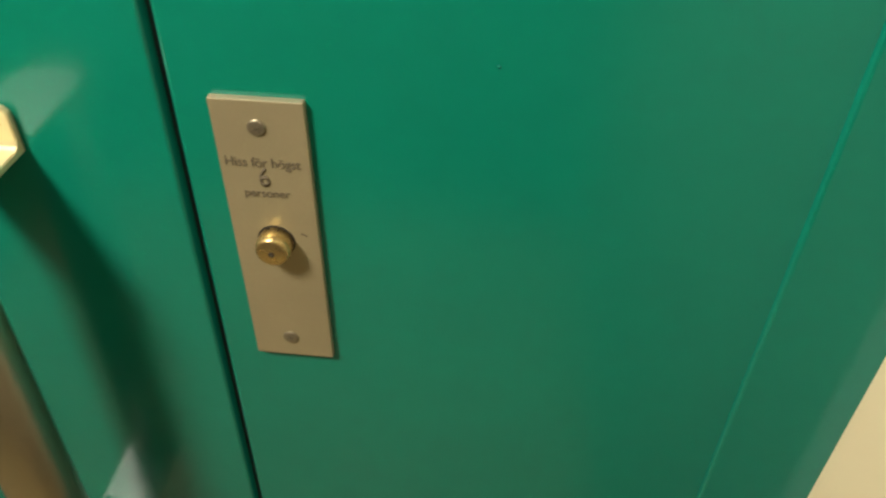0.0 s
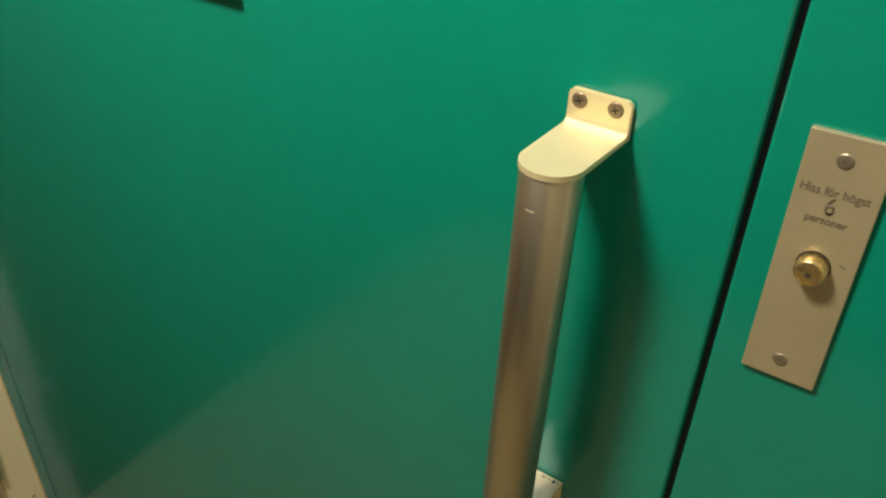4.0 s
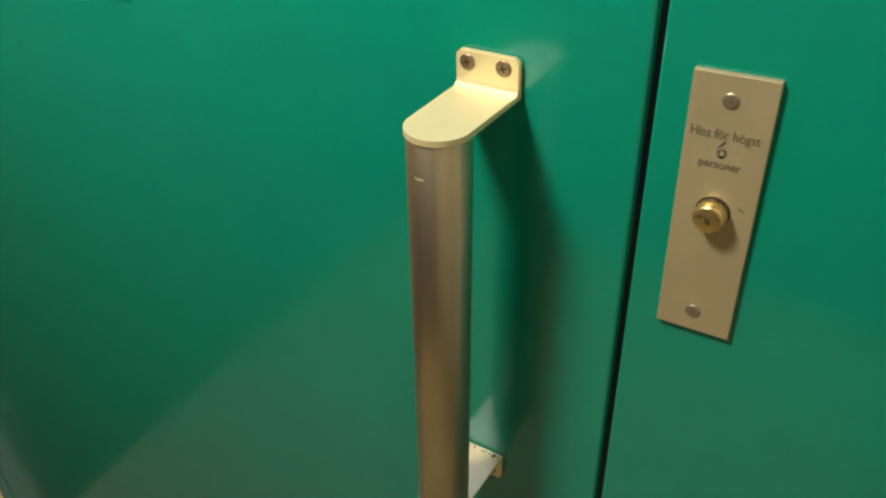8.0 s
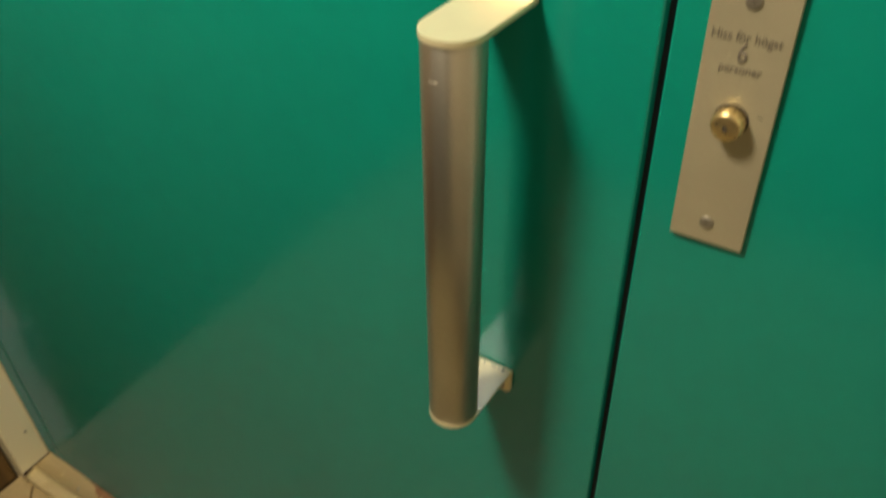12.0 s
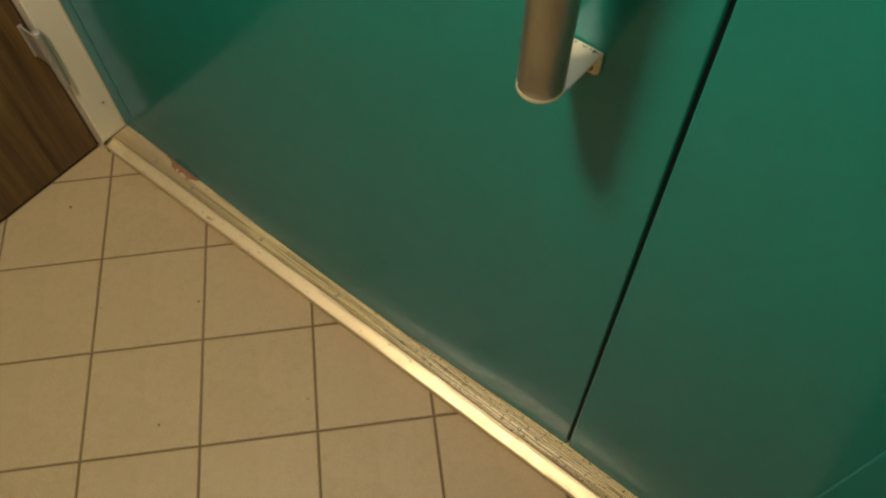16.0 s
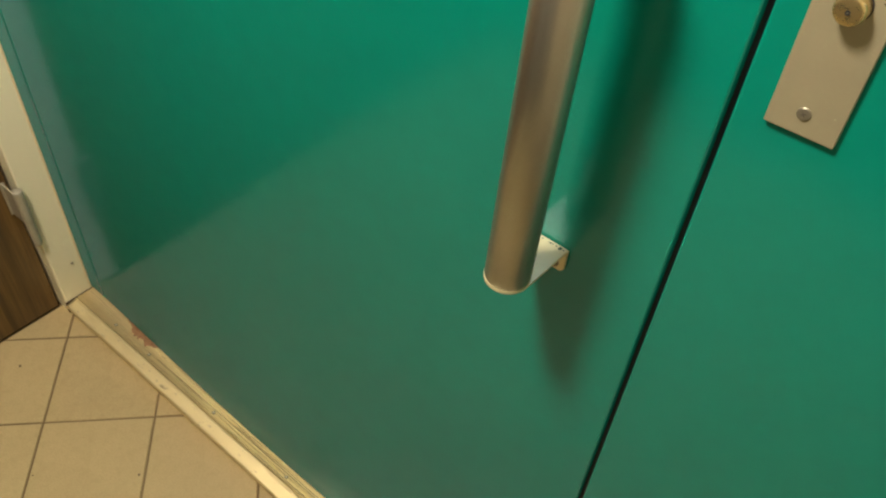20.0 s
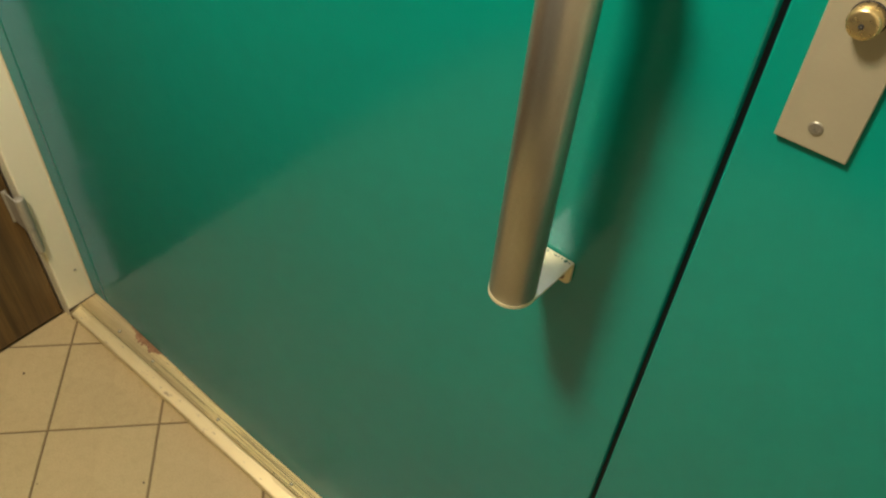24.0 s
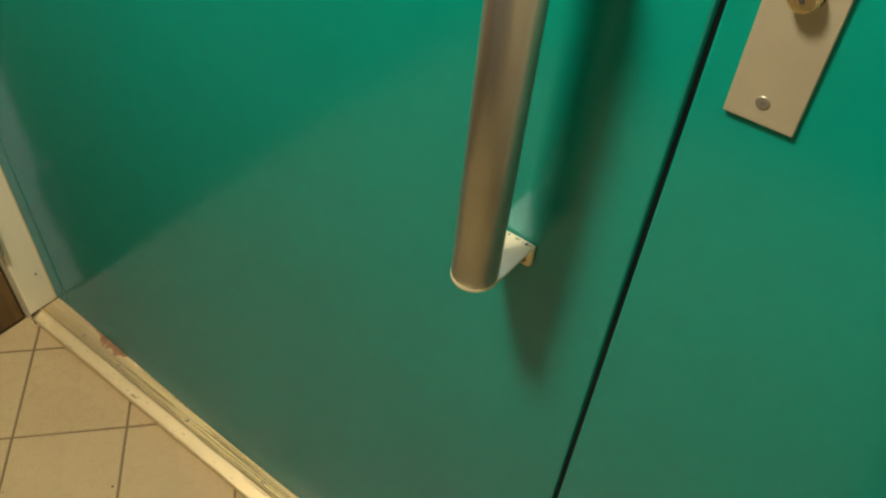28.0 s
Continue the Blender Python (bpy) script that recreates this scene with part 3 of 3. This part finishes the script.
for nx, ny in ((-0.989, -0.025), (-0.8793, -0.0256), (-0.6824, -0.0262), (-0.4853, -0.0258), (-0.2805, -0.0254), (-0.075, -0.026), (0.18, -0.026)):
    bm = box(nx - 0.0029, nx + 0.0029, ny - 0.0027, ny + 0.0027, SILL_Z - 0.001, SILL_Z + 0.0006, 0.0004)
    nail = part("nail", bm, MATTBLACK, sill, "small nail head in a dark square hole")
    part("nail_top", lathe([(0.0019, -0.001), (0.0018, 0.0003), (0.0012, 0.0004)], (nx, ny, SILL_Z + 0.0006), "z", 8), CREAM, nail, "painted nail top")

part("joint_strip", box(JAMB_L + 0.0002, JAMB_L + 0.0030, -0.061, 0.0, 0.001, SILL_Z + 0.0004, 0.0003), DARKBROWN, sill, "dark brown strip in the joint at the door frame")
part("pit", lathe([(0.0026, -0.001), (0.0026, 0.0004), (0.0012, 0.0006)], (-0.3315, -0.0247, SILL_Z + 0.0006), "z", 9), INK, sill, "dark knot hole")
chip = lathe([(0.0045, -0.001), (0.0050, 0.0010), (0.0030, 0.0030), (0.0012, 0.0042)], (0.191, -0.0022, SILL_Z), "z", 9)
for v in chip.verts:
    v.co.x += 0.0016 * noise.noise((v.co.x * 400, v.co.z * 400, 3))
part("chip", chip, DARKBROWN, sill, "dark broken chip at the foot of the panel")

# ---- the wooden door and its frame in the left wall ----
wd = thing("wooden_door", (LEFT, -0.5, 0), "brown teak veneered door standing shut in a cream frame", "door")
part("door_panel", box(LEFT - 0.042, LEFT, -0.985, -0.066, 0.006, 2.06, 0.002), TEAK, wd)
fr = thing("door_frame", (LEFT, 0, 0), "cream painted wooden frame of the teak door with worn edges", "door frame", kind="structure")
part("hinge_jamb", box(JAMB_L - 0.22, JAMB_L, -0.060, -0.0006, 0.0, 2.12, 0.0036, 4), CREAM, fr)
part("caulk", box(JAMB_L - 0.001, JAMB_L + 0.0016, -0.0026, 0.0015, SILL_Z + 0.001, 2.11, 0.0006), CAULK, fr, "yellowed line of filler")
# unseen lock jamb is dark so that no pale streak reflects
part("lock_jamb", box(JAMB_L - 0.22, JAMB_L, -1.06, -0.990, 0.0, 2.12, 0.004, 3), TEAK, fr, "unseen lock side jamb, dark brown to keep its reflection out")
part("head_jamb", box(JAMB_L - 0.22, JAMB_L, -0.990, -0.060, 2.065, 2.12, 0.004, 3), CREAM, fr)
part("nail_head", lathe([(0.003, 0), (0.003, 0.0012)], (JAMB_L - 0.0002, -0.020, 0.117), "z", 12), INK, fr)

hinge = thing("hinge", (JAMB_L, -0.063, 0.190), "grey steel lift-off hinge on the cream door frame", "hinge")
HA = (JAMB_L + 0.010, -0.0670)
part("knuckle", lathe([(0.0085, 0.2745), (0.0098, 0.276), (0.0098, 0.340), (0.0088, 0.345), (0.0040, 0.347)], (HA[0], HA[1], 0), "z", 24), HINGE, hinge, "pale grey upper knuckle")
part("knuckle", lathe([(0.0040, 0.210), (0.0066, 0.213), (0.0082, 0.219), (0.0084, 0.2725), (0.0076, 0.274)], (HA[0], HA[1], 0), "z", 24), HINGE, hinge)
part("hinge_leaf", box(LEFT, LEFT + 0.003, -0.080, -0.070, 0.2745, 0.348, 0.001), HINGE, hinge, "pale grey hinge leaf on the wooden door")
part("arm", box(LEFT + 0.001, HA[0], -0.0765, -0.0730, 0.2750, 0.347, 0.001), HINGE, hinge)

# ---- the casing at the right ----
def casing_mesh(z0, z1):
    """A slanted casing board, cut square at its foot, with eased edges."""
    bm = bmesh.new()
    plan = [(JAMB_R, -0.0025), (JAMB_R + 0.0008, -0.0060), (RIGHT - 0.0030, -0.0500), (RIGHT - 0.0015, -0.0530), (RIGHT + 0.0040, -0.0545), (RIGHT + 0.03, -0.0545), (RIGHT + 0.03, -0.0025)]
    rings = []
    for z, d in ((z0, 0.0012), (z0 + 0.0015, 0.0), (z1, 0.0)):
        rings.append([bm.verts.new((x + d, y, z + 0.0012 * noise.noise((x * 90, y * 90, z)))) for x, y in plan])
    n = len(plan)
    for a, b in zip(rings, rings[1:]):
        for k in range(n):
            bm.faces.new((a[k], a[(k + 1) % n], b[(k + 1) % n], b[k]))
    bm.faces.new(rings[0])
    bm.faces.new(rings[-1][::-1])
    return bm


tagged(part("trim_right", casing_mesh(0.105, TOP + 0.06), CREAM), "cream painted casing cut off above the sill beside the green lift front", "door casing", kind="structure")
tagged(part("plinth", box(JAMB_R - 0.004, RIGHT + 0.03, -0.0515, -0.0025, -0.002, 0.104, 0.002), WALL), "bare brown plinth under the cream casing", "plinth", kind="structure")

# ---- the ceiling lamp ----
lamp = thing("ceiling_lamp", (LAMP[0], LAMP[1], CEIL), "round white ceiling lamp with a glowing opal bowl", "lamp")
part("lamp_base", lathe([(0.15, 0), (0.15, 0.02), (0.14, 0.025)], (LAMP[0], LAMP[1], CEIL - 0.025), "z", 40), CEILING, lamp)
OPAL, _nt, _p = material("opal_glass")
_p.inputs["Base Color"].default_value = (0.9, 0.87, 0.8, 1)
_p.inputs["Emission Color"].default_value = (1.0, 0.83, 0.52, 1)
_p.inputs["Emission Strength"].default_value = 2.5
part("lamp_bowl", lathe([(0.03, -0.016), (0.09, -0.014), (0.128, -0.010), (0.135, -0.004), (0.135, 0.0)], (LAMP[0], LAMP[1], CEIL - 0.025), "z", 40), OPAL, lamp, smooth=True)


# ---- specks of dirt on the floor ----
random.seed(11)
for sx, sy, sr in ((-1.125, -0.050, 0.0065), (-1.060, -0.200, 0.0028), (-0.570, -0.393, 0.0018), (-0.695, -0.187, 0.0024), (-0.83, -0.31, 0.0014), (-0.40, -0.20, 0.0013)):
    bm = lathe([(sr, -0.001), (sr * 0.9, 0.0006), (sr * 0.4, 0.0011)], (sx, sy, 0.0), "z", 9)
    for v in bm.verts:
        v.co.x += sr * 0.5 * noise.noise((v.co.x * 400, v.co.y * 400, 1))
        v.co.y += sr * 0.5 * noise.noise((v.co.x * 400, v.co.y * 400, 7))
    part("dirt_speck", bm, DARKBROWN, floor)


# ---- floor tiles ----
def clip(poly, axis, lim, sign):
    out = []
    for k, p in enumerate(poly):
        q = poly[(k + 1) % len(poly)]
        a, b = sign * (p[axis] - lim), sign * (q[axis] - lim)
        if a >= 0:
            out.append(p)
        if a * b < 0:
            f = a / (a - b)
            out.append((p[0] + f * (q[0] - p[0]), p[1] + f * (q[1] - p[1])))
    return out


def tile_mesh(poly):
    """A tile with an eased edge, its top at the floor's level."""
    bm = bmesh.new()
    cx, cy = sum(p[0] for p in poly) / len(poly), sum(p[1] for p in poly) / len(poly)
    rings = []
    for z, d in ((-0.0030, 0.0), (-0.0010, 0.0), (0.0, 0.0011)):
        ring = []
        for x, y in poly:
            r = math.hypot(x - cx, y - cy)
            ring.append(bm.verts.new((x + (cx - x) * d * 1.4 / r, y + (cy - y) * d * 1.4 / r, z)))
        rings.append(ring)
    n = len(poly)
    for a, b in zip(rings, rings[1:]):
        for k in range(n):
            bm.faces.new((a[k], a[(k + 1) % n], b[(k + 1) % n], b[k]))
    bm.faces.new(rings[-1])
    return mesh_of("tile", bm, TILE)


TH, PITCH, JOINT = 0.7992, 0.1999, 0.0041
cv = (math.cos(TH) * PITCH, math.sin(TH) * PITCH)
rv = (math.sin(TH) * PITCH, -math.cos(TH) * PITCH)
h = 0.5 - JOINT / PITCH / 2
square = [(a * cv[0] + b * rv[0], a * cv[1] + b * rv[1]) for a, b in ((-h, -h), (h, -h), (h, h), (-h, h))]
whole = tile_mesh(square)
for i in range(-20, 17):
    for j in range(-3, 24):
        cx = -0.9128 + (i + 0.5) * cv[0] + (j + 0.5) * rv[0]
        cy = -0.2393 + (i + 0.5) * cv[1] + (j + 0.5) * rv[1]
        poly = [(cx + x, cy + y) for x, y in square]
        cut = poly
        for axis, lim, sign in ((0, LEFT - 0.001, 1), (0, RIGHT - 0.001, -1), (1, BACK + 0.001, 1), (1, -0.050, -1)):
            cut = clip(cut, axis, lim, sign) if cut else cut
        if len(cut) < 3:
            continue
        area = abs(sum(p[0] * q[1] - q[0] * p[1] for p, q in zip(cut, cut[1:] + cut[:1]))) / 2
        if area < 0.0004:
            continue
        me = whole if cut == poly else tile_mesh([(x - cx, y - cy) for x, y in cut])
        slab = new("tile", me)
        slab.parent = floor
        slab.matrix_basis = pose(cx, cy, 0.0006 * noise.noise((cx * 7, cy * 7, 0)), 0.12 * noise.noise((cx * 5, cy, 3)), 0.12 * noise.noise((cx, cy * 5, 6)), 0)
